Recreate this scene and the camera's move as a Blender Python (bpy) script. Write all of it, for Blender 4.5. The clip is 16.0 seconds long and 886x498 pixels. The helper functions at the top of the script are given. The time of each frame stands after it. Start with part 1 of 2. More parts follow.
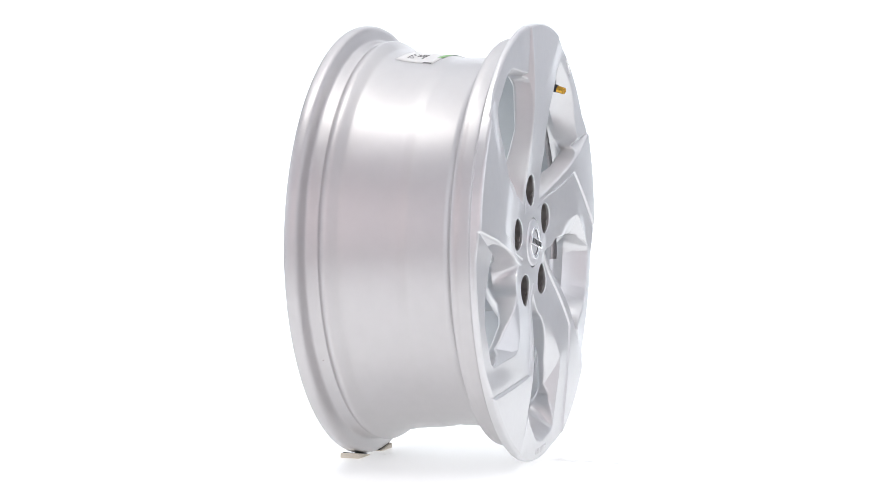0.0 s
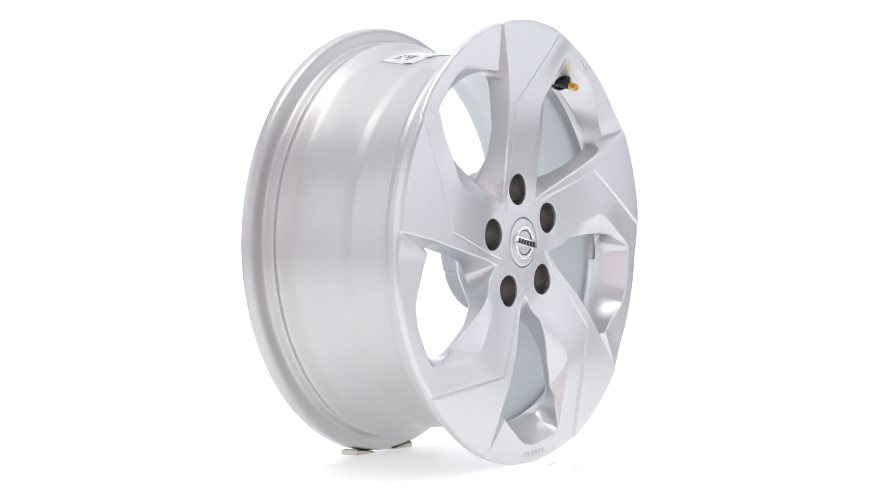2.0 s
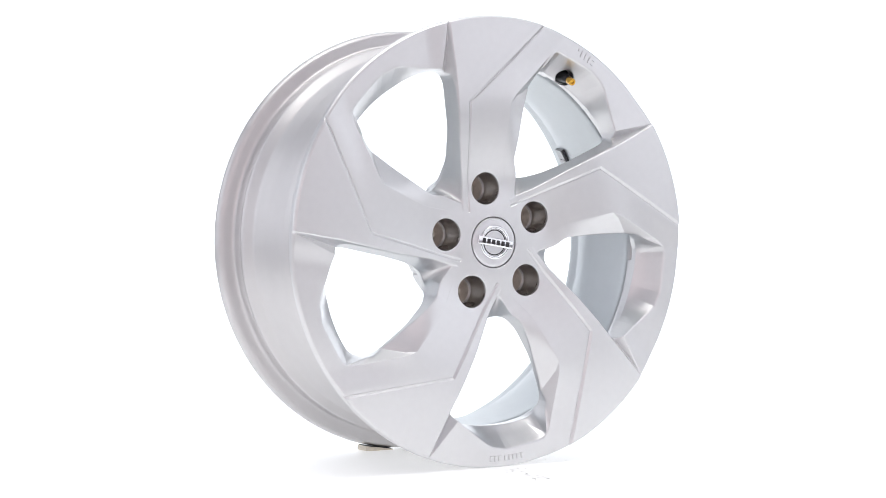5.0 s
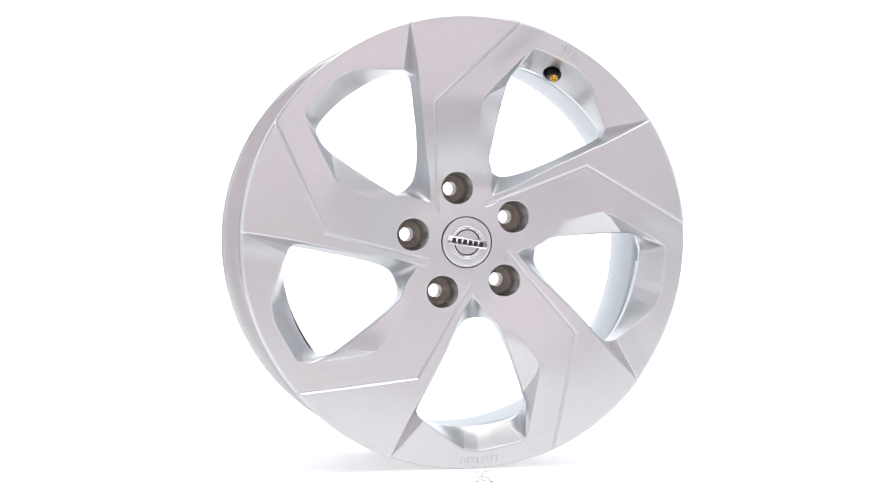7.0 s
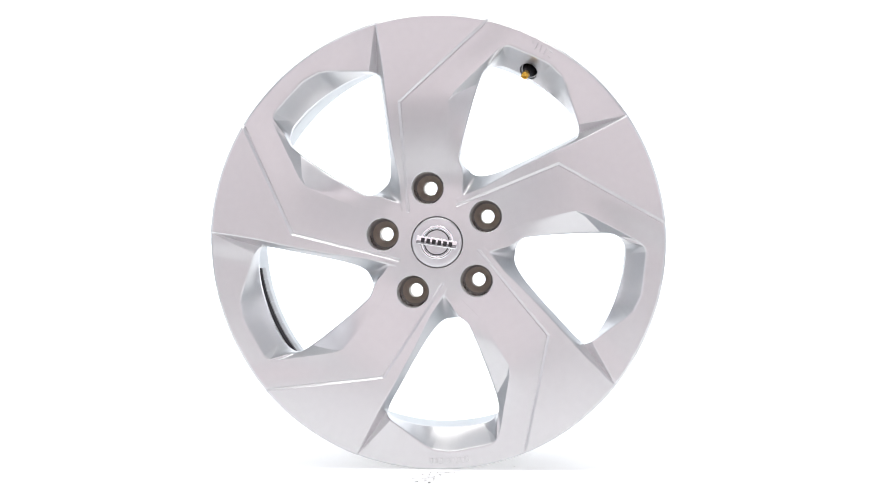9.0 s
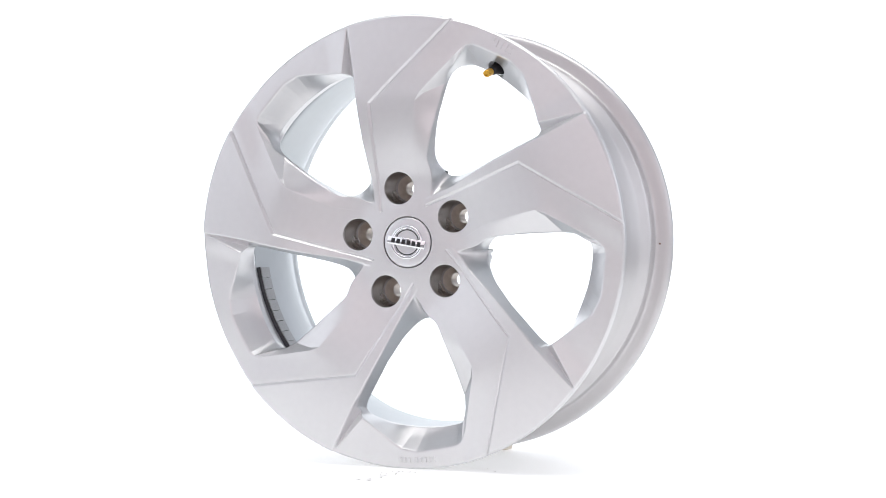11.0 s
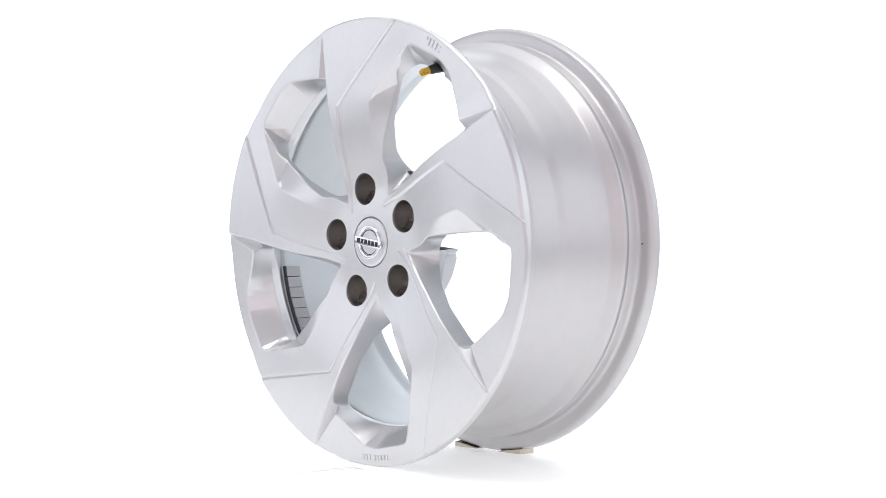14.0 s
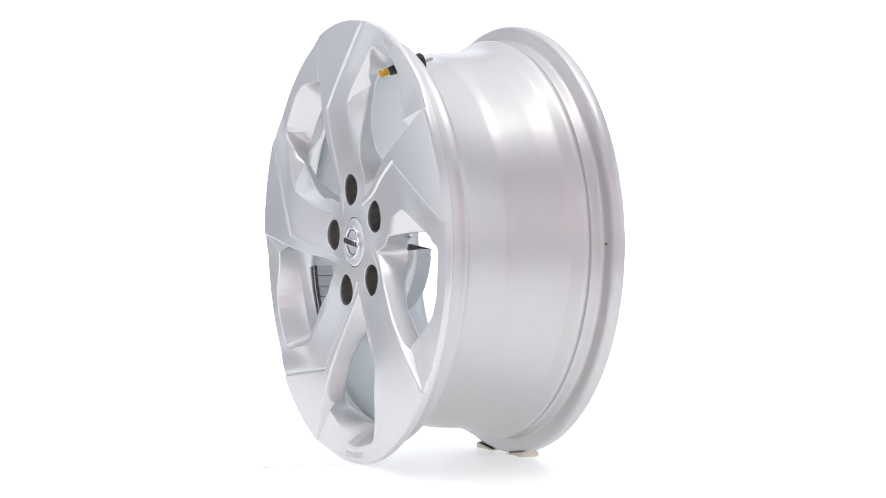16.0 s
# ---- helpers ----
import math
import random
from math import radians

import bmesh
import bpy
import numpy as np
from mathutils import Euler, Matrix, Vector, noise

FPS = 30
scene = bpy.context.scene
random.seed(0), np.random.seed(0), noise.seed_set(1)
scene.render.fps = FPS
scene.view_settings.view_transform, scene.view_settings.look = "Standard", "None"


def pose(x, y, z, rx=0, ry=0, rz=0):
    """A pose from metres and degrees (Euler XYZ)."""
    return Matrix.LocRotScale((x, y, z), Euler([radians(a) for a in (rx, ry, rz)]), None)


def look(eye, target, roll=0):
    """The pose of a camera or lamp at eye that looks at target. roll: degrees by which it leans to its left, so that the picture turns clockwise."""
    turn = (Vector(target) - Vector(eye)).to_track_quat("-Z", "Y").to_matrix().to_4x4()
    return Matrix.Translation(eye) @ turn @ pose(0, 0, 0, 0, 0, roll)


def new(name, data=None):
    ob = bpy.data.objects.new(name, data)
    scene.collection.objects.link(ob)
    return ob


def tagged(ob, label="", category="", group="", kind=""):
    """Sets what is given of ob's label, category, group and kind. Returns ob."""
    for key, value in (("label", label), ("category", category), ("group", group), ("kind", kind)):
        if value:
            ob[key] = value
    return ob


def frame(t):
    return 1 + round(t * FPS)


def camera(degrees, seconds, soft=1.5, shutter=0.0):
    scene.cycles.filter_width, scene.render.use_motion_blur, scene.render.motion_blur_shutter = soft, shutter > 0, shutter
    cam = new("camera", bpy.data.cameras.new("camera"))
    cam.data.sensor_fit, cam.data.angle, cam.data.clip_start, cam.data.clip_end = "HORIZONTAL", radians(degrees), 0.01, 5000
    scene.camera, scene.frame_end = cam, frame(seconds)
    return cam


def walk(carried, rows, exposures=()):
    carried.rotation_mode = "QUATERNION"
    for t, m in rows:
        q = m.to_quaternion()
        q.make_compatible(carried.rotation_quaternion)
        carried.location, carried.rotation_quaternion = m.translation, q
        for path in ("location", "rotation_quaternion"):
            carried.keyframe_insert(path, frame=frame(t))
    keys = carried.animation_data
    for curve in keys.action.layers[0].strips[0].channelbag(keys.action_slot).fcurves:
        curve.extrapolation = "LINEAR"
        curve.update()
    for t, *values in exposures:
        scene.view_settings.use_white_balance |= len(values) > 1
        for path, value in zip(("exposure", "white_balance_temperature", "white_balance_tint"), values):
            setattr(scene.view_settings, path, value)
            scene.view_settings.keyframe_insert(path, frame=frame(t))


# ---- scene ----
import collections

# the camera stands still on its stand, level with the hub
HUB_Z = 0.2346
EYE = (0.0, -1.873, HUB_Z + 0.0012)
cam = camera(29.10, 16.0, soft=0.85)
AIM = look(EYE, (EYE[0] + 0.00204, EYE[1] + 1.0, EYE[2] - 0.00449), 0.086)
walk(cam, [(0.0, AIM), (16.0, AIM)])


def turn(t):
    """The turntable's angle in degrees at t seconds."""
    return 71.51 - 8.2712 * t - 0.03393 * t * t + 0.00154 * t ** 3


# ---- light: a white photo studio with softboxes and a backdrop given glow ----
def softbox(name, eye, target, size_x, size_y, power, colour):
    lamp = bpy.data.lights.new(name, "AREA")
    lamp.shape, lamp.size, lamp.size_y = "RECTANGLE", size_x, size_y
    lamp.energy, lamp.color = power, colour
    ob = new(name, lamp)
    ob.matrix_world = look(eye, target)
    return ob


softbox("softbox_top", (0.0, -0.65, 2.4), (0.0, -0.6, 0.0), 2.2, 0.6, 18, (1.0, 0.98, 0.94))
# ceiling, side and front boxes: unseen fill, added to even out the brightness
softbox("fill_softbox_ceiling", (0.0, 1.0, 2.5), (0.0, 1.0, 0.0), 4.4, 2.0, 14, (1.0, 0.985, 0.965))
softbox("fill_softbox_side", (-2.9, -0.6, 1.15), (0.0, -0.6, 1.0), 4.6, 2.0, 18, (0.945, 0.955, 1.0))
softbox("fill_softbox_side", (2.9, -0.6, 1.15), (0.0, -0.6, 1.0), 4.6, 2.0, 18, (0.945, 0.955, 1.0))
softbox("fill_softbox_front", (0.0, -3.4, 1.05), (0.0, 0.0, 0.9), 5.4, 1.9, 22.5, (1.0, 0.90, 0.92))
world = bpy.data.worlds.new("studio_world")
world.use_nodes = True
world.node_tree.nodes["Background"].inputs[0].default_value = (0.9, 0.92, 1.0, 1)
world.node_tree.nodes["Background"].inputs[1].default_value = 0.05
scene.world = world
scene.view_settings.exposure = 0.0


# ---- materials ----
def material(name, colour, rough, metal=0.0, grain=60.0, vary=0.04, bump=0.05, coat=0.0, glow=None, rough_vary=0.06, stain=0.03, stretch=None):
    m = bpy.data.materials.new(name)
    m.use_nodes = True
    nt = m.node_tree
    n, l = nt.nodes, nt.links
    b = n["Principled BSDF"]
    b.inputs["Metallic"].default_value = metal
    if coat:
        b.inputs["Coat Weight"].default_value, b.inputs["Coat Roughness"].default_value = coat, 0.08
    tc = n.new("ShaderNodeTexCoord")
    src = tc.outputs["Object"]
    if stretch:
        mp = n.new("ShaderNodeMapping")
        mp.inputs["Scale"].default_value = stretch
        l.new(src, mp.inputs[0])
        src = mp.outputs[0]
    fine = n.new("ShaderNodeTexNoise")
    fine.inputs["Scale"].default_value, fine.inputs["Detail"].default_value = grain, 6
    broad = n.new("ShaderNodeTexNoise")
    broad.inputs["Scale"].default_value, broad.inputs["Detail"].default_value = grain / 14, 4
    for k in (fine, broad):
        l.new(src, k.inputs["Vector"])

    def spread(node, low, high):
        r = n.new("ShaderNodeMapRange")
        r.inputs[1].default_value, r.inputs[2].default_value = 0.3, 0.7
        r.inputs[3].default_value, r.inputs[4].default_value = low, high
        l.new(node.outputs["Fac"], r.inputs[0])
        return r.outputs[0]

    mul = n.new("ShaderNodeMath")
    mul.operation = "MULTIPLY"
    l.new(spread(fine, 1 - vary, 1 + vary), mul.inputs[0])
    l.new(spread(broad, 1 - stain, 1 + stain), mul.inputs[1])
    col = n.new("ShaderNodeVectorMath")
    col.operation = "SCALE"
    col.inputs[0].default_value = colour
    l.new(mul.outputs[0], col.inputs["Scale"])
    l.new(col.outputs[0], b.inputs["Base Color"])
    l.new(spread(broad, max(0.02, rough - rough_vary), min(1, rough + rough_vary)), b.inputs["Roughness"])
    if bump:
        bp = n.new("ShaderNodeBump")
        bp.inputs["Strength"].default_value, bp.inputs["Distance"].default_value = bump, 0.001
        l.new(fine.outputs["Fac"], bp.inputs["Height"])
        l.new(bp.outputs[0], b.inputs["Normal"])
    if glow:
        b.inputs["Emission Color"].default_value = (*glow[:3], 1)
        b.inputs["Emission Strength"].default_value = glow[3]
    return m


SILVER = material("silver_paint", (0.70, 0.70, 0.71), 0.36, 0.88, grain=120, vary=0.012, bump=0.0, coat=0.40, rough_vary=0.02, stain=0.012)
BARREL = material("bare_silver_barrel", (0.620, 0.608, 0.615), 0.43, 0.88, grain=60, vary=0.012, bump=0.0, coat=0.30, rough_vary=0.02, stain=0.015)
# barrel silver again, with the inside's bluish shade put in the colour
INSIDE_SHADE = material("shaded_silver_barrel", (0.56, 0.59, 0.61), 0.42, 0.75, grain=60, vary=0.015, bump=0.0, coat=0.2, rough_vary=0.03, stain=0.02)
BORE = material("dark_bore_and_gap", (0.40, 0.38, 0.375), 0.30, 0.9, grain=300, vary=0.05, bump=0.02)
SEAT = material("machined_lug_seat", (0.60, 0.545, 0.49), 0.36, 0.65, grain=300, vary=0.05, bump=0.02)
CHROME = material("chrome", (0.86, 0.87, 0.89), 0.06, 1.0, bump=0.0, rough_vary=0.02)
CAP = material("cap_silver", (0.70, 0.70, 0.72), 0.36, 0.85, grain=600, vary=0.02, bump=0.02)
BLACK = material("black_rubber", (0.018, 0.018, 0.02), 0.5, 0.0, grain=400, vary=0.15, bump=0.1)
GLOSS_BLACK = material("enamel_and_dark_reflection", (0.02, 0.02, 0.022), 0.3, 0.0, bump=0.0)
BRASS = material("brass", (0.62, 0.36, 0.06), 0.25, 1.0, grain=800, vary=0.06, bump=0.05)
STEEL = material("steel", (0.5, 0.5, 0.5), 0.3, 1.0, grain=500)
WEIGHT = material("grey_weight", (0.42, 0.425, 0.435), 0.45, 0.6, grain=500, vary=0.08)
DARK_EDGE = material("weight_dark_edge", (0.06, 0.06, 0.065), 0.5)
PAPER = material("white_paper_label", (0.82, 0.82, 0.82), 0.5, grain=300, vary=0.02)
PRINT = material("label_print", (0.08, 0.08, 0.085), 0.6, grain=900, vary=0.2)
GREEN = material("green_print", (0.30, 0.55, 0.25), 0.6)
WOOD = material("pale_wood", (0.74, 0.68, 0.58), 0.6, grain=220, vary=0.12, bump=0.2, stretch=(1, 6, 6))
# lit table top; the paper sweep takes the same emission to stay white
TABLE = material("glowing_acrylic_and_paper", (0.80, 0.80, 0.80), 0.45, grain=25, vary=0.012, bump=0.01, glow=(0.97, 0.99, 1.0, 0.41))
SCUFF = material("dark_scuff", (0.32, 0.30, 0.28), 0.8, grain=300, vary=0.3)
RUST = material("rust", (0.16, 0.06, 0.03), 0.8, grain=900, vary=0.4)
FLOOR = material("grey_studio_floor", (0.30, 0.29, 0.295), 0.6, grain=12, vary=0.012, bump=0.01)
WALL = material("pale_pink_wall", (0.66, 0.585, 0.605), 0.8, grain=20, vary=0.012, bump=0.03)
WALL_SIDE = material("cool_white_wall", (0.83, 0.85, 0.88), 0.8, grain=20, vary=0.012, bump=0.03)
# emission in place of light falling on the backdrop, tinted blue for reflections
BACKDROP = material("glowing_backdrop", (0.88, 0.88, 0.89), 0.8, grain=6, vary=0.01, bump=0.0, glow=(0.90, 0.98, 1.04, 0.72))


# ---- mesh helpers ----
def mesh_of(name, bm, mat, smooth=True):
    me = bpy.data.meshes.new(name)
    bm.to_mesh(me)
    bm.free()
    me.materials.append(mat)
    for f in me.polygons:
        f.use_smooth = smooth
    return me


def part(name, bm, mat, parent, label="", smooth=True, at=None):
    ob = new(name, mesh_of(name, bm, mat, smooth) if isinstance(bm, bmesh.types.BMesh) else bm)
    ob.parent = parent
    if at is not None:
        ob.matrix_basis = at
    if label:
        ob["label"] = label
    return ob


def box(sx, sy, sz, centre=(0, 0, 0), edge=0.0):
    bm = bmesh.new()
    bmesh.ops.create_cube(bm, size=1.0, matrix=Matrix.Translation(centre) @ Matrix.Diagonal((sx, sy, sz, 1)))
    if edge:
        bmesh.ops.bevel(bm, geom=bm.edges[:], offset=edge, segments=2, profile=0.6, affect="EDGES")
    return bm


def lathe(profile, steps=256, closed=True, start=0.0, sweep=360.0):
    """Turns a profile of (radius, y) round the y axis."""
    bm = bmesh.new()
    full = sweep >= 360
    rings = []
    for i in range(steps if full else steps + 1):
        a = radians(start + sweep * i / steps)
        rings.append([bm.verts.new((r * math.cos(a), y, r * math.sin(a))) for r, y in profile])
    n = len(profile)
    for i in range(steps):
        p, q = rings[i], rings[(i + 1) % len(rings)]
        for j in range(n if closed else n - 1):
            k = (j + 1) % n
            bm.faces.new((p[j], q[j], q[k], p[k]))
    bmesh.ops.recalc_face_normals(bm, faces=bm.faces[:])
    return bm


def soften(points, rounds=2, ratio=0.22, closed=True):
    """Cuts the corners of a profile."""
    for _ in range(rounds):
        out = []
        n = len(points)
        for i in range(n if closed else n - 1):
            p, q = points[i], points[(i + 1) % n]
            out.append(tuple(a + (b - a) * ratio for a, b in zip(p, q)))
            out.append(tuple(b + (a - b) * ratio for a, b in zip(p, q)))
        if not closed:
            out = [points[0]] + out + [points[-1]]
        points = out
    return points


def rounded(points, most):
    """Rounds each corner of a closed profile, cutting it by no more than the given length."""
    for cut in (most, most * 0.4):
        out = []
        n = len(points)
        for i in range(n):
            p, q, s = (Vector(points[(i + d) % n]) for d in (-1, 0, 1))
            for w in (p, s):
                v = w - q
                out.append(tuple(q + v * min(0.28, cut / max(v.length, 1e-6))))
        points = out
    return points


# ---- the studio ----
def studio():
    # grey floor out of view, added to darken what the wheel reflects
    floor = part("floor", box(6.4, 6.4, 0.1, (0, -0.4, -0.063)), FLOOR, None, smooth=False)
    tagged(floor, "unseen grey floor under the white paper sweep, darkening the wheel's reflections", "floor", kind="structure")
    curve = [(1.9 + 0.4 * math.sin(radians(a)), 0.4 - 0.4 * math.cos(radians(a))) for a in range(0, 91, 10)]
    for name, rows, mat, text in (("paper_sweep", [(-0.95, 0.0), (1.9, 0.0)], TABLE, "white paper sweep under the turntable, given the table's glow"),
                                  ("backdrop", curve + [(2.3, 2.0)], BACKDROP, "white curved photo backdrop, its brightness put in as glow")):
        bm = bmesh.new()
        a = [bm.verts.new((-1.3, y, z - 0.0112)) for y, z in rows]
        b = [bm.verts.new((1.3, y, z - 0.0112)) for y, z in rows]
        for i in range(len(rows) - 1):
            bm.faces.new((a[i], b[i], b[i + 1], a[i + 1]))
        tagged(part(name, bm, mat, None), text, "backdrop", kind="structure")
    # unseen walls: pink in front, cool at the sides, to tint the reflections
    for name, size, at, mat in (("wall_east", (0.1, 6.4, 2.6), (3.15, -0.4, 1.29), WALL_SIDE), ("wall_west", (0.1, 6.4, 2.6), (-3.15, -0.4, 1.29), WALL_SIDE),
                                ("wall_south", (6.2, 0.1, 2.6), (0, -3.55, 1.29), WALL), ("wall_north", (6.2, 0.1, 2.6), (0, 2.75, 1.29), WALL_SIDE)):
        tagged(part(name, box(*size, at), mat, None, smooth=False), "unseen pale studio wall, tinted for the wheel's reflections", "wall", kind="structure")
    tagged(part("ceiling", box(6.4, 6.4, 0.1, (0, -0.4, 2.65)), WALL_SIDE, None, smooth=False), "plain white studio ceiling", "ceiling", kind="structure")


studio()

# ---- the cast face of the wheel, as a solid between its front and back ----
SECTOR = 72.0
RIDGE = [(0.245, 104.9), (0.2335, 105.6), (0.1823, 107.5), (0.1450, 110.6), (0.1144, 114.2), (0.0763, 121.5), (0.0600, 130.5), (0.0490, 138.0)]
GROOVE = [(0.0450, 130.5), (0.1494, 104.6), (0.2333, 77.1), (0.250, 73.6)]
FRAME = [(0.2120, 71.8), (0.2155, 69.2), (0.2172, 58.0), (0.2135, 52.2), (0.1885, 38.9), (0.1810, 36.0), (0.1450, 38.6), (0.1144, 42.2), (0.0763, 49.5),
         (0.0600, 57.5), (0.0500, 64.5), (0.0512, 69.0), (0.0610, 76.0), (0.0890, 84.0), (0.1200, 85.0), (0.1498, 85.0)]
OPENING = [(0.1763, 75.4), (0.1880, 74.0), (0.1935, 71.6), (0.1957, 69.0), (0.1957, 60.0), (0.1937, 47.8), (0.1902, 40.6), (0.1862, 37.9), (0.1795, 37.3),
           (0.1470, 40.2), (0.1063, 46.4), (0.0894, 51.8), (0.0815, 57.5), (0.0805, 64.0), (0.0830, 71.0), (0.0875, 74.6), (0.0945, 75.7), (0.1330, 76.0)]


def flat(points):
    return np.array([(r * math.cos(radians(a)), r * math.sin(radians(a))) for r, a in points])


def polygon_distance(px, pz, poly):
    """Signed distance to a closed polygon, negative inside."""
    best = np.full(px.shape, 1e9)
    inside = np.zeros(px.shape, bool)
    for i in range(len(poly)):
        ax, az = poly[i]
        bx, bz = poly[(i + 1) % len(poly)]
        ex, ez = bx - ax, bz - az
        wx, wz = px - ax, pz - az
        t = np.clip((wx * ex + wz * ez) / (ex * ex + ez * ez), 0, 1)
        best = np.minimum(best, (wx - ex * t) ** 2 + (wz - ez * t) ** 2)
        cross = (az > pz) != (bz > pz)
        inside ^= cross & (px < ax + (pz - az) * ex / (ez if abs(ez) > 1e-12 else 1e-12))
    d = np.sqrt(best)
    return np.where(inside, -d, d)


def line_distance(px, pz, line):
    """Distance to an open line of points."""
    best = np.full(px.shape, 1e9)
    for (ax, az), (bx, bz) in zip(line, line[1:]):
        ex, ez = bx - ax, bz - az
        t = np.clip(((px - ax) * ex + (pz - az) * ez) / (ex * ex + ez * ez), 0, 1)
        best = np.minimum(best, np.hypot(px - ax - ex * t, pz - az - ez * t))
    return best


def smooth_max(a, b, k):
    h = np.clip(0.5 + 0.5 * (a - b) / k, 0, 1)
    return b + (a - b) * h + k * h * (1 - h)


def step(v, low, high):
    t = np.clip((v - low) / (high - low), 0, 1)
    return t * t * (3 - 2 * t)


PADDLE = flat(RIDGE + GROOVE)
GROOVE_P = flat([(0.0440, 133.0)] + GROOVE[1:])
FRAME_P = np.array(soften([tuple(p) for p in flat(FRAME)], 1, 0.12))
OPENING_P = np.array(soften([tuple(p) for p in flat(OPENING)], 2, 0.25))
LUG_R, LUG_A = 0.05715, 99.94


def spun(x, z, k):
    c, s = math.cos(radians(SECTOR * k)), math.sin(radians(SECTOR * k))
    return c * x - s * z, s * x + c * z


def plan_fields(x, z):
    """The distances in the face's plan: raised blade, window rim at the front, window throat."""
    blade = np.full(x.shape, 1e9)
    frame_d, throat = blade.copy(), blade.copy()
    lug, channel, lee_line = blade.copy(), blade.copy(), np.zeros(x.shape)
    for k in (-1, 0, 1):
        u, w = spun(x, z, k)
        ang = np.degrees(np.arctan2(w, u))
        lee_line = np.where((ang > 20) & (ang <= 92), u - (0.0062 + (w - 0.0888) * 0.113), lee_line)
        blade = np.minimum(blade, polygon_distance(u, w, PADDLE))
        channel = np.minimum(channel, line_distance(u, w, GROOVE_P))
        frame_d = np.minimum(frame_d, polygon_distance(u, w, FRAME_P))
        throat = np.minimum(throat, polygon_distance(u, w, OPENING_P))
        lx, lz = LUG_R * math.cos(radians(LUG_A)), LUG_R * math.sin(radians(LUG_A))
        lug = np.minimum(lug, np.hypot(u - lx, w - lz))
    return blade, frame_d, throat, lug, valley(x, z), lee_line, channel


CROWN_R = [0.0, 0.030, 0.045, 0.060, 0.080, 0.100, 0.125, 0.150, 0.180, 0.210, 0.2335, 0.26]
CROWN_Y = [0.0112, 0.0113, 0.0122, 0.0128, 0.0090, 0.0045, 0.0002, -0.0024, -0.0028, -0.0022, -0.0012, 0.0005]


TIP = flat([(0.2345, 33.7)])[0]
ALONG = flat([(0.1823, 35.5)])[0] - TIP
ALONG = ALONG / np.linalg.norm(ALONG)
ASIDE = np.array([ALONG[1], -ALONG[0]])


def valley(x, z):
    """The V-shaped notch that opens from each blade's tip into the window."""
    best = np.zeros(x.shape)
    for k in (-1, 0, 1):
        u, w = spun(x, z, k)
        run = (u - TIP[0]) * ALONG[0] + (w - TIP[1]) * ALONG[1]
        off = (u - TIP[0]) * ASIDE[0] + (w - TIP[1]) * ASIDE[1]
        raw, near = run, (run > 1e-4) & (run < 0.075)
        run = np.clip(run, 1e-5, 0.06)
        one, two = run * 0.13, run * 0.17
        tri = np.where(off < one, off / one, 1 - (off - one) / two)
        near = near * (1 - step(raw, 0.050, 0.072))
        best = np.maximum(best, run * 0.19 * np.clip(tri, 0, 1) * near)
    return best


def smooth_table(knots, values, width):
    """A table of radius 0 to 0.26 m through the knots with its corners rounded."""
    x = np.linspace(-0.04, 0.30, 1361)
    v = np.interp(x, knots, values)
    h = int(width / 0.00025)
    for _ in range(2):
        v = np.convolve(np.pad(v, h, mode="edge"), np.ones(2 * h + 1) / (2 * h + 1), mode="valid")
    return x, v


CROWN = smooth_table(CROWN_R, CROWN_Y, 0.009)
BACK = smooth_table([0.0, 0.074, 0.084, 0.100, 0.130, 0.175, 0.188, 0.196, 0.2], [0.052, 0.051, 0.043, 0.029, 0.020, 0.021, 0.028, 0.044, 0.050], 0.003)
DEPTH = smooth_table([0.05, 0.080, 0.100, 0.130, 0.175, 0.195, 0.210], [0.032, 0.027, 0.021, 0.018, 0.018, 0.027, 0.031], 0.006)
VALVE_A = 62.0
NOTCH_A = 62.0


GRID_R, GRID_A = np.linspace(0.020, 0.240, 441), np.linspace(62.0, 142.0, 561)
PLAN = []


def looked_up(r, a):
    """The plan's distances at any radius and angle of the sector, read between the points of a fine grid."""
    if not PLAN:
        R, A = np.meshgrid(GRID_R, GRID_A, indexing="ij")
        PLAN.extend(plan_fields(R * np.cos(np.radians(A)), R * np.sin(np.radians(A))))
    u = np.clip((r - GRID_R[0]) / (GRID_R[1] - GRID_R[0]), 0, len(GRID_R) - 1.001)
    v = np.clip((a - GRID_A[0]) / (GRID_A[1] - GRID_A[0]), 0, len(GRID_A) - 1.001)
    i, j = u.astype(int), v.astype(int)
    p, q = u - i, v - j
    return [(f[i, j] * (1 - p) + f[i + 1, j] * p) * (1 - q) + (f[i, j + 1] * (1 - p) + f[i + 1, j + 1] * p) * q for f in PLAN]


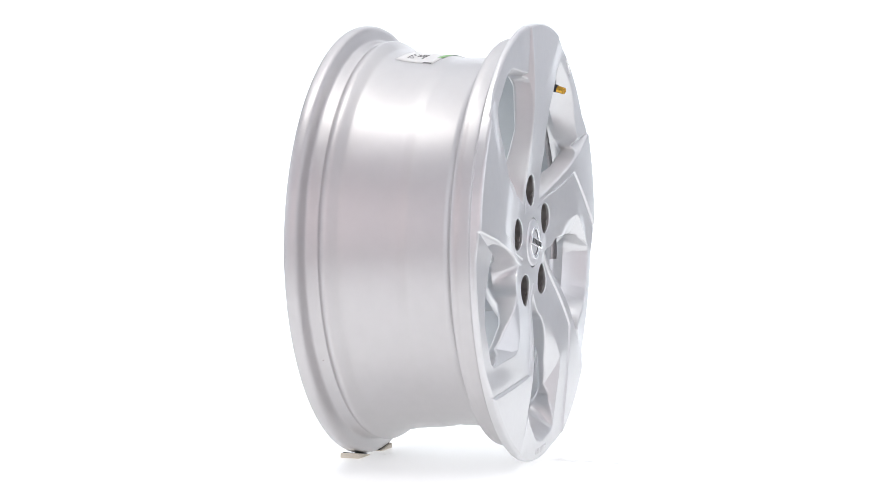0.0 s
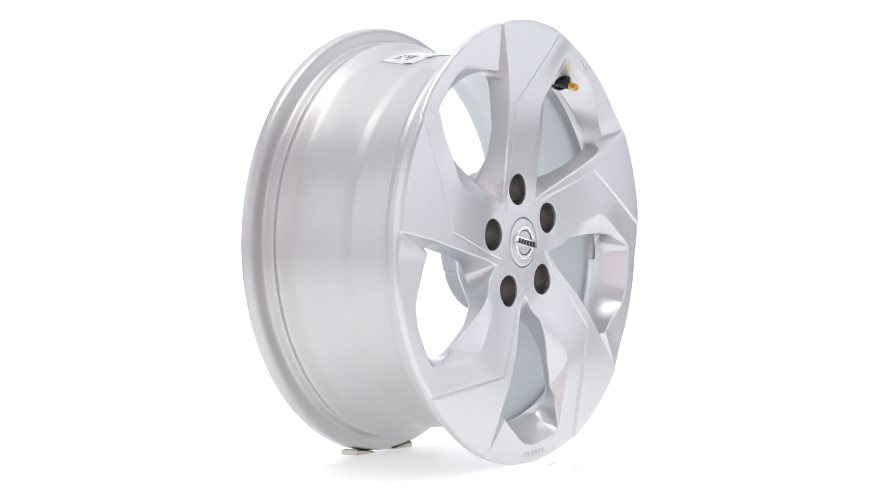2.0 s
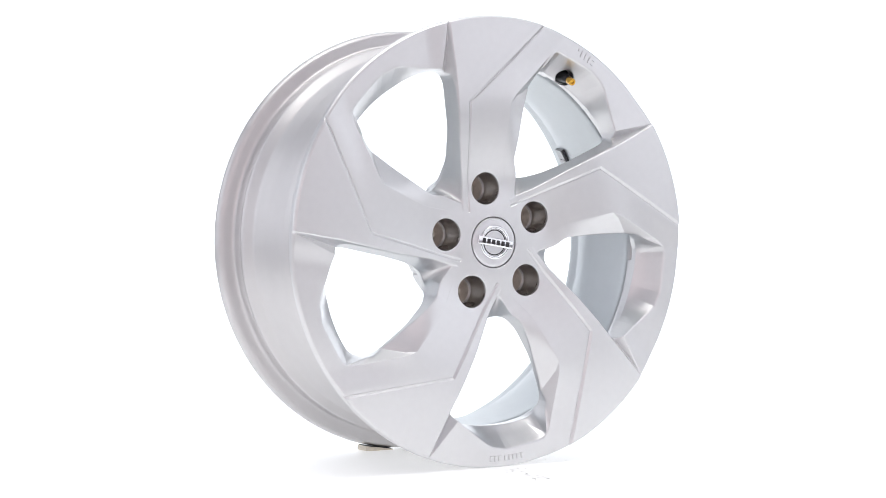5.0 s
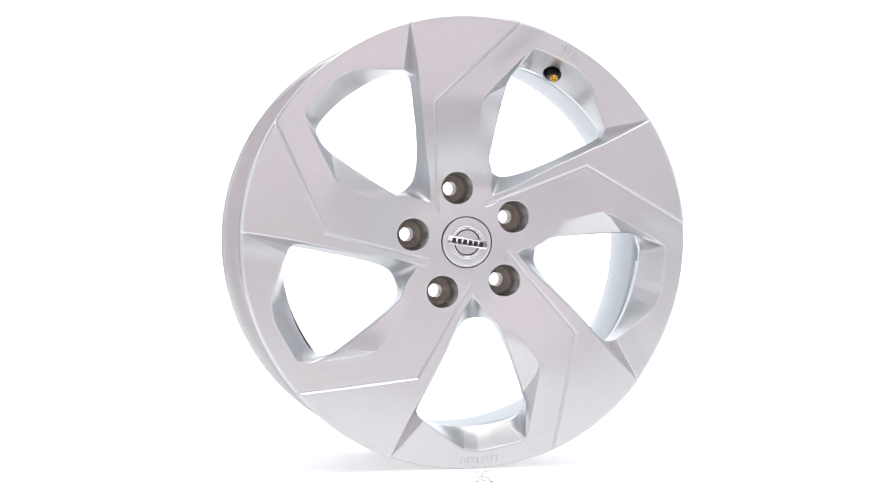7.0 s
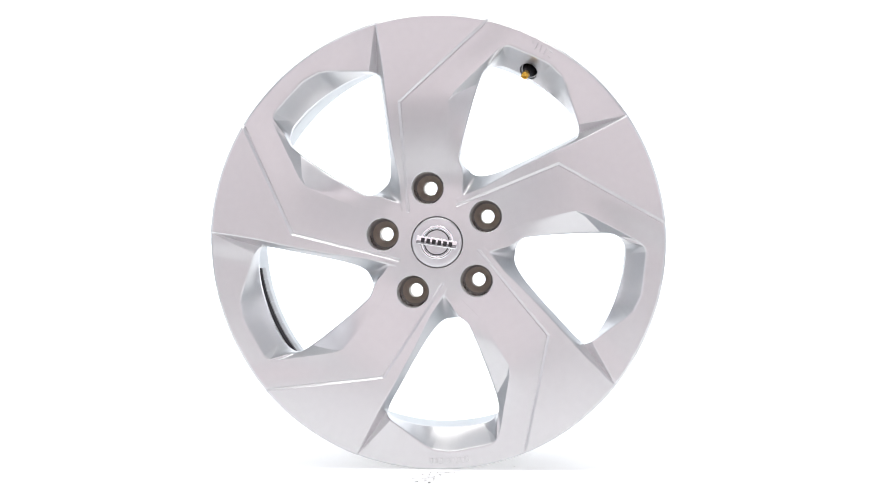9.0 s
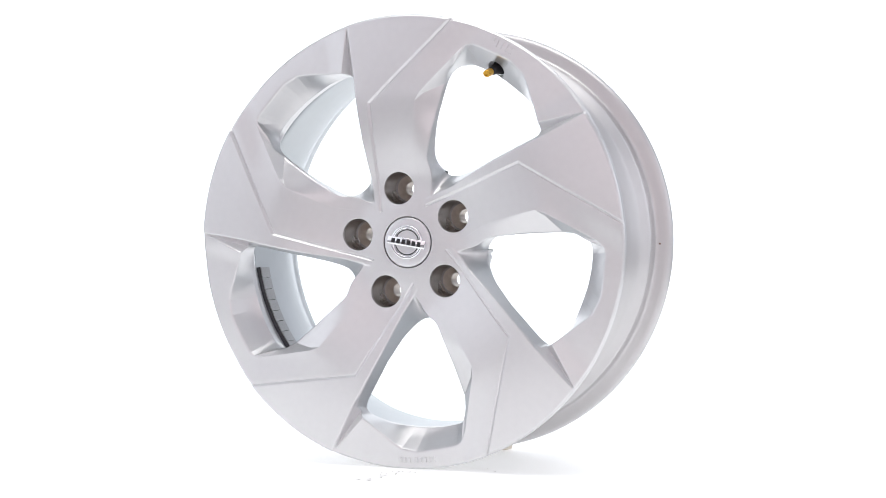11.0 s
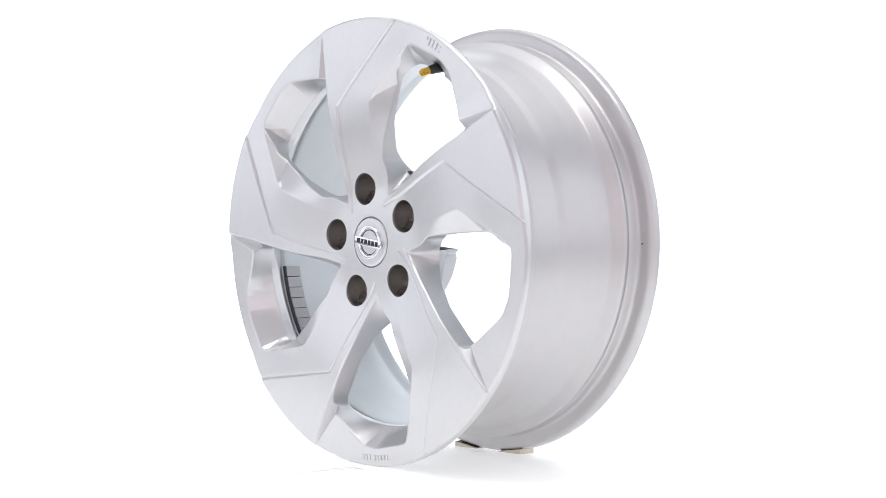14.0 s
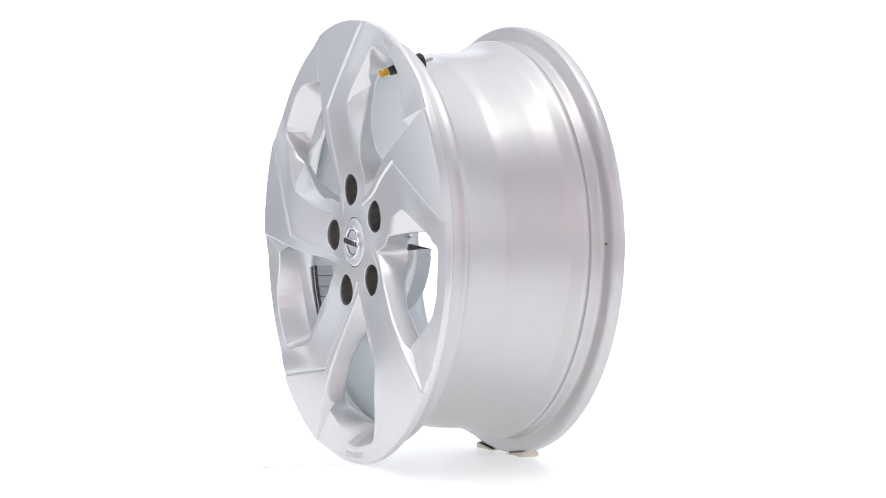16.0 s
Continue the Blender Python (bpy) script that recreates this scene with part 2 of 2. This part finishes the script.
def face_field(r, a, y, plan=None, valve=False):
    """Negative inside the metal of the cast face."""
    blade, frame_d, throat, lug, dip, lee_d, channel = looked_up(r, a) if plan is None else plan
    crown = np.interp(r, *CROWN)
    mix = step(r, 0.150, 0.205)
    low = crown + 0.0013 + mix * (0.0008 + 0.0026 * step(blade, 0.002, 0.030))
    low = crown + (low - crown) * step(r, 0.040, 0.075)
    width = 0.0026
    front = low + (crown - low) * (1 - step(blade, -width * 0.5, width * 0.5))
    above = front
    front = front + dip * step(blade, -0.0002, 0.0010)
    # a narrow cast channel runs along the step, and the outer edge is chamfered
    front = front + 0.0010 * (1 - step(channel, 0.0005, 0.0019)) + 0.7 * np.maximum(r - 0.2328, 0)
    back = np.interp(r, *BACK)
    local = (a - 20) % SECTOR + 20
    inward = 1 - step(r, 0.085, 0.140)
    turn_in = local - np.clip(71.8 + (0.212 - r) * 55, 71.0, 73.6) + 6.5 * inward
    lee = step(turn_in, -1.1 - 7.0 * inward, 1.1 + 7.0 * inward)
    # the leeward side of each blade falls away as a flat facet from a crease that fades towards the hub
    soft = 0.0006 + 0.0085 * (1 - step(r, 0.085, 0.150))
    fall = np.sqrt(np.maximum(lee_d, 0) ** 2 + soft * soft) - soft
    front = front + lee * np.minimum(np.minimum((0.06 + 0.46 * step(r, 0.080, 0.145)) * fall, 0.0160), 1.4 * np.maximum(-frame_d, 0)) * step(r, 0.058, 0.085)
    depth = np.interp(r, *DEPTH)
    s = np.clip((y - above) / depth, -0.15, 1.0)
    # walls of the windows lean from the front rim to the throat
    hole = (frame_d * (1 - s) + throat * s) * (1 - lee) + throat * lee
    f = smooth_max(front - y, -hole * 0.8, 0.0016)
    f = smooth_max(f, y - back, 0.003)
    shell = np.interp(y, [0.0, 0.0285, 0.0335, 0.0418, 0.052], [0.2170, 0.2168, 0.2132, 0.2006, 0.1972])
    rim = np.maximum(r - 0.2354, np.minimum(r - shell, y - 0.0095))
    f = smooth_max(f, rim, 0.0016)
    pad = np.maximum(np.maximum(r - 0.0755, 0.049 - y), y - 0.0665)
    notch = np.hypot(r - 0.0765, np.radians((a - NOTCH_A + 36) % SECTOR - 36) * 0.0765)
    f = np.minimum(f, smooth_max(pad, 0.0024 - notch, 0.001))
    f = smooth_max(f, 0.0166 - lug, 0.0010)
    f = smooth_max(f, 0.0270 - r, 0.0006)
    if valve:
        off = np.radians(a - VALVE_A - SECTOR) * r
        rise = r - (0.1935 + 0.36 * (y - 0.0024))
        f = smooth_max(f, np.maximum(0.0094 - np.hypot(off, rise), y - 0.036), 0.0010)
    return f


def cast_sector(valve=False):
    """One fifth of the cast face, meshed from its field on a grid of radius, angle and depth."""
    nr, na, ny = 270, 324, 78
    start = 66.0
    rr = np.linspace(0.0240, 0.2360, nr)
    aa = start + np.arange(na + 2) * (SECTOR / na)
    yy = np.linspace(-0.0062, 0.0702, ny)
    R, A = np.meshgrid(rr, aa, indexing="ij")
    plan = looked_up(R, A)
    F = np.empty((nr, na + 2, ny), np.float32)
    for j, y in enumerate(yy):
        F[:, :, j] = face_field(R, A, np.full(R.shape, y), plan, valve)
    S = F < 0
    corners = [(i, j, k) for i in (0, 1) for j in (0, 1) for k in (0, 1)]
    count = np.zeros((nr - 1, na + 1, ny - 1), np.int8)
    for i, j, k in corners:
        count += S[i:nr - 1 + i, j:na + 1 + j, k:ny - 1 + k]
    cells = np.argwhere((count > 0) & (count < 8))
    index = -np.ones(count.shape, np.int64)
    index[tuple(cells.T)] = np.arange(len(cells))
    acc = np.zeros((len(cells), 3))
    hits = np.zeros(len(cells))
    for i, c in enumerate(corners):
        for d in corners[i + 1:]:
            if sum(abs(p - q) for p, q in zip(c, d)) != 1:
                continue
            fc = F[cells[:, 0] + c[0], cells[:, 1] + c[1], cells[:, 2] + c[2]]
            fd = F[cells[:, 0] + d[0], cells[:, 1] + d[1], cells[:, 2] + d[2]]
            cut = (fc < 0) != (fd < 0)
            t = np.where(cut, fc / np.where(cut, fc - fd, 1), 0)
            for q in range(3):
                acc[:, q] += np.where(cut, c[q] + t * (d[q] - c[q]), 0)
            hits += cut
    pos = cells + acc / hits[:, None]
    h = (rr[1] - rr[0], aa[1] - aa[0], yy[1] - yy[0])
    r, a, y = rr[0] + pos[:, 0] * h[0], aa[0] + pos[:, 1] * h[1], yy[0] + pos[:, 2] * h[2]
    e = 4e-4
    for _ in range(3):
        f0 = face_field(r, a, y, None, valve)
        da = np.degrees(e / r)
        gr = (face_field(r + e, a, y, None, valve) - face_field(r - e, a, y, None, valve)) / (2 * e)
        ga = (face_field(r, a + da, y, None, valve) - face_field(r, a - da, y, None, valve)) / (2 * e)
        gy = (face_field(r, a, y + e, None, valve) - face_field(r, a, y - e, None, valve)) / (2 * e)
        g2 = gr * gr + ga * ga + gy * gy + 1e-6
        m = np.clip(f0 / g2, -6e-4, 6e-4)
        r, y = r - m * gr, y - m * gy
        a = a - np.degrees(m * ga / r)
    ca, sa = np.cos(np.radians(a)), np.sin(np.radians(a))
    verts = np.stack([r * ca, y, r * sa], 1)
    norm = np.stack([gr * ca - ga * sa, gy, gr * sa + ga * ca], 1)
    norm /= np.linalg.norm(norm, axis=1)[:, None] + 1e-9
    quads = []
    for axis in range(3):
        b, c = [(1, 2), (2, 0), (0, 1)][axis]
        lo, hi = [slice(None)] * 3, [slice(None)] * 3
        lo[axis], hi[axis] = slice(0, -1), slice(1, None)
        cut = np.argwhere(S[tuple(lo)] != S[tuple(hi)])
        for q in (b, c):
            cut = cut[(cut[:, q] > 0) & (cut[:, q] < S.shape[q] - 1)]
        if axis == 1:
            cut = cut[(cut[:, 1] >= 1) & (cut[:, 1] <= na)]
        else:
            cut = cut[(cut[:, 1] >= 1) & (cut[:, 1] <= na)]
        ob, oc = np.zeros(3, int), np.zeros(3, int)
        ob[b], oc[c] = 1, 1
        ids = [index[tuple((cut - d).T)] for d in (ob + oc, oc, 0 * ob, ob)]
        quad = np.stack(ids, 1)
        flip = S[tuple(cut.T)]
        quad[flip] = quad[flip][:, ::-1]
        quads.append(quad[(quad >= 0).all(1)])
    quads = np.concatenate(quads)
    used = np.unique(quads)
    remap = -np.ones(len(verts), np.int64)
    remap[used] = np.arange(len(used))
    me = bpy.data.meshes.new("spoke")
    me.from_pydata(verts[used].tolist(), [], remap[quads].tolist())
    me.materials.append(SILVER)
    me.polygons.foreach_set("use_smooth", [True] * len(me.polygons))
    me.normals_split_custom_set_from_vertices(norm[used].tolist())
    return me


# ---- the wheel ----
RIM_OUT = [(0.1960, 0.0520), (0.1990, 0.0418), (0.2125, 0.0335), (0.2162, 0.0285), (0.2166, 0.0150), (0.2290, 0.0098), (0.2325, 0.0070), (0.2336, 0.0085), (0.2325, 0.0115), (0.2270, 0.0132), (0.2205, 0.0140),
           (0.2188, 0.0165), (0.2183, 0.0270), (0.2194, 0.0300), (0.2196, 0.0330), (0.2185, 0.0352), (0.2090, 0.0385), (0.2020, 0.0420), (0.1999, 0.0470),
           (0.1998, 0.0870), (0.2023, 0.0965), (0.2058, 0.1320), (0.2088, 0.1480), (0.2104, 0.1545), (0.2162, 0.1612), (0.2192, 0.1650), (0.2196, 0.1680), (0.2186, 0.1712),
           (0.2172, 0.1732), (0.2181, 0.1760), (0.2192, 0.1835), (0.2208, 0.1858), (0.2255, 0.1868), (0.2315, 0.1878), (0.2350, 0.1896), (0.2365, 0.1930), (0.2367, 0.1985), (0.2352, 0.2018), (0.2322, 0.2026)]
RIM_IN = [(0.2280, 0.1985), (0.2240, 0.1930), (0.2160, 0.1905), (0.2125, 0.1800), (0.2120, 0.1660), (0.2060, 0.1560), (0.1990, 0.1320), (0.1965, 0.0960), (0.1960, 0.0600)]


def lean(m=None):
    """From the wheel's own axes, hub at the origin and face to the front, to the turntable's."""
    base = Matrix.Translation((0.00565, -0.11651, HUB_Z)) @ pose(0, 0, 0, 0.84)
    return base if m is None else base @ m


def round_part(name, profile, mat, parent, at, label="", steps=48, closed=False):
    return part(name, lathe(profile, steps, closed), mat, parent, label, at=at)


def alloy_wheel():
    wheel = new("alloy_wheel")
    tagged(wheel, "silver five-spoke alloy wheel without tyre standing on turntable", "car wheel")
    rim = part("rim", lathe(rounded(RIM_OUT + [(r + 0.0015, y) for r, y in RIM_IN], 0.0013), 320), BARREL, wheel, "satin silver rim barrel with stepped bead seats", at=lean())
    # inner skin added to carry the shaded colour
    part("barrel_inside", lathe(soften(RIM_IN[:-2] + [(0.1957, 0.0960), (0.1953, 0.0600), (0.1954, 0.0500), (0.1966, 0.0455), (0.1998, 0.0425)], 2, closed=False), 320, False), INSIDE_SHADE, rim, "inside of the silver barrel, its cool shade put in the colour")
    me = cast_sector()
    with_valve = cast_sector(True)
    for k in range(5):
        part("spoke", with_valve if k == 1 else me, SILVER, wheel, "broad angular silver-painted spoke" if k == 0 else "", at=lean(pose(0, 0, 0, 0, SECTOR * k)))
    # lug seats
    bore = [(0.0165, 0.0150), (0.0163, 0.0170), (0.0158, 0.0385), (0.0152, 0.0405), (0.0142, 0.0412), (0.0136, 0.0417)]
    seat = [(0.0136, 0.0417), (0.0126, 0.0426), (0.0078, 0.0490), (0.0073, 0.0500), (0.0073, 0.0580), (0.0070, 0.0590), (0.0070, 0.0662)]
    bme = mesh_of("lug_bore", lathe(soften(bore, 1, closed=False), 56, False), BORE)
    sme = mesh_of("lug_seat", lathe(soften(seat, 1, 0.12, closed=False), 56, False), SEAT)
    for k in range(5):
        a = radians(LUG_A - SECTOR * k)
        place = pose(LUG_R * math.cos(a), 0, LUG_R * math.sin(a))
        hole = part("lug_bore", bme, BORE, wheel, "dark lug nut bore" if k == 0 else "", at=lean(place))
        part("lug_seat", sme, SEAT, hole, "brownish machined conical lug nut seat" if k == 0 else "")
    # centre cap with its badge
    cap = part("center_cap", lathe(soften([(0.0, 0.0098), (0.0200, 0.0100), (0.0240, 0.0104), (0.0256, 0.0112), (0.0262, 0.0128), (0.0262, 0.0180)], 2, closed=False), 96, False), CAP, wheel,
               "round silver centre cap with a chrome ring badge", at=lean())
    # dark ring set behind the cap's edge to give the gap its shade
    part("gap_shade_ring", lathe(soften([(0.0258, 0.0150), (0.0284, 0.0150), (0.0284, 0.0180), (0.0258, 0.0180)], 1), 96), BORE, cap)
    part("hub_core", lathe([(0.0, 0.0185), (0.0282, 0.0185), (0.0282, 0.0400), (0.0, 0.0400)], 64, False), BLACK, wheel, at=lean())
    part("badge_ring", lathe(soften([(0.0134, 0.0106), (0.0146, 0.0084), (0.0152, 0.0080), (0.0172, 0.0080), (0.0178, 0.0088), (0.0180, 0.0106)], 1, 0.15), 96), CHROME, cap, "chrome badge ring with bevelled inner edge")
    # black ring stands in for dark reflections on the chrome's inner edge
    part("badge_dark_reflection", lathe(soften([(0.0124, 0.0097), (0.0135, 0.0096), (0.0135, 0.0106), (0.0124, 0.0106)], 1), 96), GLOSS_BLACK, cap)
    bar = part("badge_bar", box(0.0425, 0.0030, 0.0086, (0, 0.0084, 0), 0.0006), CHROME, cap, "chrome badge bar with dark lettering strokes", at=pose(0, 0, 0, 0, 9.0))
    for i in range(6):
        part("badge_stroke", box(0.0038, 0.0006, 0.0050, (-0.0145 + 0.0058 * i, 0.0067, 0), 0.0002), GLOSS_BLACK, bar)
    fittings(wheel, cap)
    return wheel


def arc_block(r0, r1, y0, y1, a0, a1, steps=3, slope=0.0):
    """A block bent round the wheel's axis; slope lifts its rear edge outwards."""
    bm = bmesh.new()
    rings = []
    for i in range(steps + 1):
        a = radians(a0 + (a1 - a0) * i / steps)
        rings.append([bm.verts.new((r * math.cos(a), y, r * math.sin(a))) for r, y in
                      ((r0, y0), (r1, y0), (r1 + slope * (y1 - y0), y1), (r0 + slope * (y1 - y0), y1))])
    for p, q in zip(rings, rings[1:]):
        for j in range(4):
            bm.faces.new((p[j], p[(j + 1) % 4], q[(j + 1) % 4], q[j]))
    bm.faces.new(rings[0])
    bm.faces.new(rings[-1][::-1])
    bmesh.ops.recalc_face_normals(bm, faces=bm.faces[:])
    return bm


BARREL_Y = [0.042, 0.047, 0.087, 0.096, 0.132, 0.150, 0.160]
BARREL_R = [0.2020, 0.1999, 0.1998, 0.2023, 0.2058, 0.2092, 0.2150]


def wrapped(corners, lift, nu=16, nv=8):
    """A thin sheet laid on the barrel between four corners of (angle, y)."""
    bm = bmesh.new()
    grid = []
    for i in range(nu + 1):
        row = []
        for j in range(nv + 1):
            u, v = i / nu, j / nv
            a, y = [(1 - u) * ((1 - v) * p + v * q) + u * ((1 - v) * t + v * w) for p, q, t, w in zip(*corners)]
            r = float(np.interp(y, BARREL_Y, BARREL_R)) + lift
            row.append(bm.verts.new((r * math.cos(radians(a)), y, r * math.sin(radians(a)))))
        grid.append(row)
    for i in range(nu):
        for j in range(nv):
            bm.faces.new((grid[i][j], grid[i + 1][j], grid[i + 1][j + 1], grid[i][j + 1]))
    bmesh.ops.recalc_face_normals(bm, faces=bm.faces[:])
    bmesh.ops.solidify(bm, geom=bm.faces[:], thickness=0.00012)
    return bm


def fittings(wheel, cap):
    """Valve, balance weights, label, cast marks and rust."""
    dice = random.Random(4)
    # valve: its axis runs back and outwards through the rim
    a = radians(VALVE_A)
    tip = Vector((0.1935 * math.cos(a), 0.0024, 0.1935 * math.sin(a)))
    way = Vector((0.36 * math.cos(a), 1.0, 0.36 * math.sin(a))).normalized()
    axis = Matrix.Translation(tip) @ Vector((0, 1, 0)).rotation_difference(way).to_matrix().to_4x4()
    stem = part("valve_stem", lathe(soften([(0.0, 0.0085), (0.0036, 0.0085), (0.0044, 0.0100), (0.0050, 0.0190), (0.0056, 0.0215), (0.0062, 0.0290), (0.0082, 0.0300), (0.0082, 0.0370),
                                            (0.0066, 0.0390), (0.0066, 0.0420), (0.0090, 0.0430), (0.0088, 0.0478), (0.0040, 0.0490), (0.0, 0.0490)], 1, closed=False), 32, False), BLACK, wheel,
                "black rubber tyre valve stem", at=lean(axis))
    capm = lathe(soften([(0.0, 0.0012), (0.0017, 0.0012), (0.0019, 0.0), (0.0033, 0.0), (0.0039, 0.0008), (0.0040, 0.0100), (0.0036, 0.0108), (0.0, 0.0108)], 1, 0.15, closed=False), 28, False)
    part("valve_cap", capm, BRASS, stem, "yellow brass valve cap")
    part("valve_pin", lathe(soften([(0.0, 0.0480), (0.0024, 0.0480), (0.0024, 0.0580), (0.0, 0.0582)], 1, closed=False), 20, False), STEEL, stem)
    # stick-on balance weights inside the barrel
    first = mesh_of("balance_weight", arc_block(0.1916, 0.1958, 0.0478, 0.0672, 0.10, 3.62), WEIGHT, False)
    for i in range(8):
        part("balance_weight", first, WEIGHT, wheel, "grey stick-on balance weight" if i == 0 else "", at=lean(pose(0, 0, 0, 0, 171.6 - 3.74 * i)))
    # dark strip along the front side of the weights
    part("weight_dark_edge", arc_block(0.1924, 0.1962, 0.0460, 0.0476, -171.6, -141.6, 12), DARK_EDGE, wheel, at=lean(), smooth=False)
    second = mesh_of("balance_weight", arc_block(0.1972, 0.2012, 0.1400, 0.1590, 0.10, 3.50, slope=0.28), WEIGHT, False)
    for i in range(5):
        part("balance_weight", second, WEIGHT, wheel, at=lean(pose(0, 0, 0, 0, -28.2 + 3.62 * i)))
    part("weight_dark_edge", arc_block(0.1975, 0.2018, 0.1372, 0.1397, 13.6, 31.7, 8, slope=0.28), DARK_EDGE, wheel, at=lean(), smooth=False)
    # paper label stuck over the top of the barrel
    label = part("label", wrapped(((113.0, 0.1440), (113.8, 0.1025), (86.0, 0.1330), (87.0, 0.0915)), 0.0003), PAPER, wheel, "white printed paper label on the barrel", at=lean())
    for i in range(5):
        for j in range(7):
            if dice.random() < 0.72:
                a0, y0 = 109.6 - 1.25 * i, 0.1345 - 0.0026 * j - 0.00025 * i
                w = dice.uniform(0.5, 1.1)
                part("label_print", wrapped(((a0, y0), (a0, y0 - 0.0018), (a0 - w, y0), (a0 - w, y0 - 0.0018)), 0.0005, 1, 1), PRINT, label)
    part("label_print", wrapped(((113.3, 0.1135), (113.5, 0.1040), (112.5, 0.1120), (112.6, 0.1035)), 0.0005, 2, 2), PRINT, label)
    part("label_stripe", wrapped(((106.0, 0.1050), (106.2, 0.0985), (92.0, 0.1000), (92.0, 0.0955)), 0.0005, 6, 2), GREEN, label)
    # raised cast marks on the rim band
    marks = [(-91.4 + 1.28 * i, 0.0036 - 0.0006 * (i % 2), 0.0058) for i in range(3)] + [(-86.9 + 1.26 * i, 0.0034 - 0.0007 * (i % 3 == 1), 0.0058) for i in range(5)]
    for deg, w, h in marks:
        part("cast_mark", box(w, 0.0016, h, (0, 0, 0), 0.0005), SILVER, wheel, at=lean(pose(0, 0, 0, 0, -deg) @ pose(0.2256, 0.0031, 0, 0, 90)))
    for deg, w, h, r in [(64.2, 0.0018, 0.0030, 0.2285), (63.0, 0.0016, 0.0080, 0.2262), (61.6, 0.0016, 0.0080, 0.2260), (60.2, 0.0016, 0.0080, 0.2258), (58.9, 0.0040, 0.0016, 0.2280), (58.9, 0.0040, 0.0016, 0.2230)]:
        part("cast_mark", box(w, 0.0016, h, (0, 0, 0), 0.0005), SILVER, wheel, at=lean(pose(0, 0, 0, 0, -deg) @ pose(r, 0.0030, 0, 0, 90)))
    # rust fleck and nicks on the flanges
    for deg, r, y, size in [(-1.0, 0.2243, 0.1862, 0.0012), (150.0, 0.2348, 0.1925, 0.0007), (214.0, 0.2187, 0.1800, 0.0007), (222.0, 0.2350, 0.1935, 0.0006), (96.0, 0.2336, 0.0042, 0.0008), (93.6, 0.2333, 0.0040, 0.0005)]:
        bm = bmesh.new()
        bmesh.ops.create_icosphere(bm, subdivisions=1, radius=size)
        for v in bm.verts:
            v.co *= dice.uniform(0.6, 1.2)
        part("rust_fleck", bm, RUST, wheel, at=lean(pose(0, 0, 0, 0, -deg) @ pose(r, y, 0)))


WHEEL = alloy_wheel()


def turntable():
    ob = new("turntable")
    tagged(ob, "round white turntable lit from within with fine dark scuffs", "turntable")
    prof = soften([(0.0, 0.0), (0.617, 0.0), (0.62, -0.0015), (0.62, -0.0108), (0.0, -0.0108)], 1, 0.2, closed=False)
    top = lathe([(r, y) for r, y in prof], 128, False)
    for v in top.verts:
        v.co = Vector((v.co.x, v.co.z, v.co.y))
    bmesh.ops.recalc_face_normals(top, faces=top.faces[:])
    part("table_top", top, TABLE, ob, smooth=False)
    # dark scuffs and hairline scratches pressed into the white top
    dice = random.Random(9)
    spots = [(dice.gauss(0.006, 0.012), dice.uniform(-0.215, -0.125), 1.0) for _ in range(26)]
    spots += [(dice.gauss(-0.004, 0.008), dice.uniform(0.045, 0.07), 0.7) for _ in range(8)]
    spots += [(-0.006, 0.03, 1.6), (-0.007, 0.005, 1.6), (0.085, -0.082, 1.2), (0.1, -0.1, 1.0), (0.06, -0.18, 0.8)]
    for x, y, size in spots:
        bm = bmesh.new()
        length, width = dice.uniform(0.004, 0.013) * size, dice.uniform(0.0003, 0.0008)
        ring = []
        for i in range(9):
            u = i / 8 - 0.5
            mid = 0.0006 * math.sin(6 * u + x * 500)
            ring.append((u * length, mid, width * (1 - 4 * u * u) + 0.0001))
        top_side = [bm.verts.new((u, m + w, 0.0002)) for u, m, w in ring]
        low_side = [bm.verts.new((u, m - w, 0.0002)) for u, m, w in ring]
        for i in range(8):
            bm.faces.new((low_side[i], low_side[i + 1], top_side[i + 1], top_side[i]))
        part("scuff", bm, SCUFF, ob, at=pose(x, y, 0.0001, 0, 0, 90 + dice.gauss(0, 35)))
    return ob


TURNTABLE = turntable()


def chock(side):
    """A wedge that keeps the rear flange from rolling; its thin end points under the wheel."""
    ob = new("wheel_chock")
    tagged(ob, "small pale wooden wedge under the wheel's rear flange", "wedge", group="wedges under the wheel")
    prof = [(0.018, 0.0), (0.052, 0.0), (0.052, 0.0058), (0.018, 0.0010)]
    bm = bmesh.new()
    near = [bm.verts.new((side * x, 0.0740, z + 0.0002)) for x, z in prof]
    far = [bm.verts.new((side * x, 0.0960, z + 0.0002)) for x, z in prof]
    for i in range(4):
        bm.faces.new((near[i], near[(i + 1) % 4], far[(i + 1) % 4], far[i]))
    bm.faces.new(near)
    bm.faces.new(far[::-1])
    bmesh.ops.recalc_face_normals(bm, faces=bm.faces[:])
    bmesh.ops.bevel(bm, geom=bm.edges[:], offset=0.0004, segments=1, affect="EDGES")
    part("wedge", bm, WOOD, ob, smooth=False)
    # thin black strip along the wedge's slope
    strip = box(0.033, 0.016, 0.0009, (0, 0, 0), 0.0002)
    slope = -side * math.degrees(math.atan2(0.0048, 0.034))
    part("dark_strip", strip, BLACK, ob, "thin black strip", smooth=False, at=pose(side * 0.035, 0.085, 0.0039, 0, slope))
    return ob


CHOCKS = [chock(-1), chock(1)]


def motions():
    """The turntable and what stands on it turn at one even speed."""
    rows = [(t, pose(0, 0, 0, 0, 0, turn(t))) for t in range(17)]
    for thing in (WHEEL, TURNTABLE, *CHOCKS):
        walk(thing, rows)


motions()
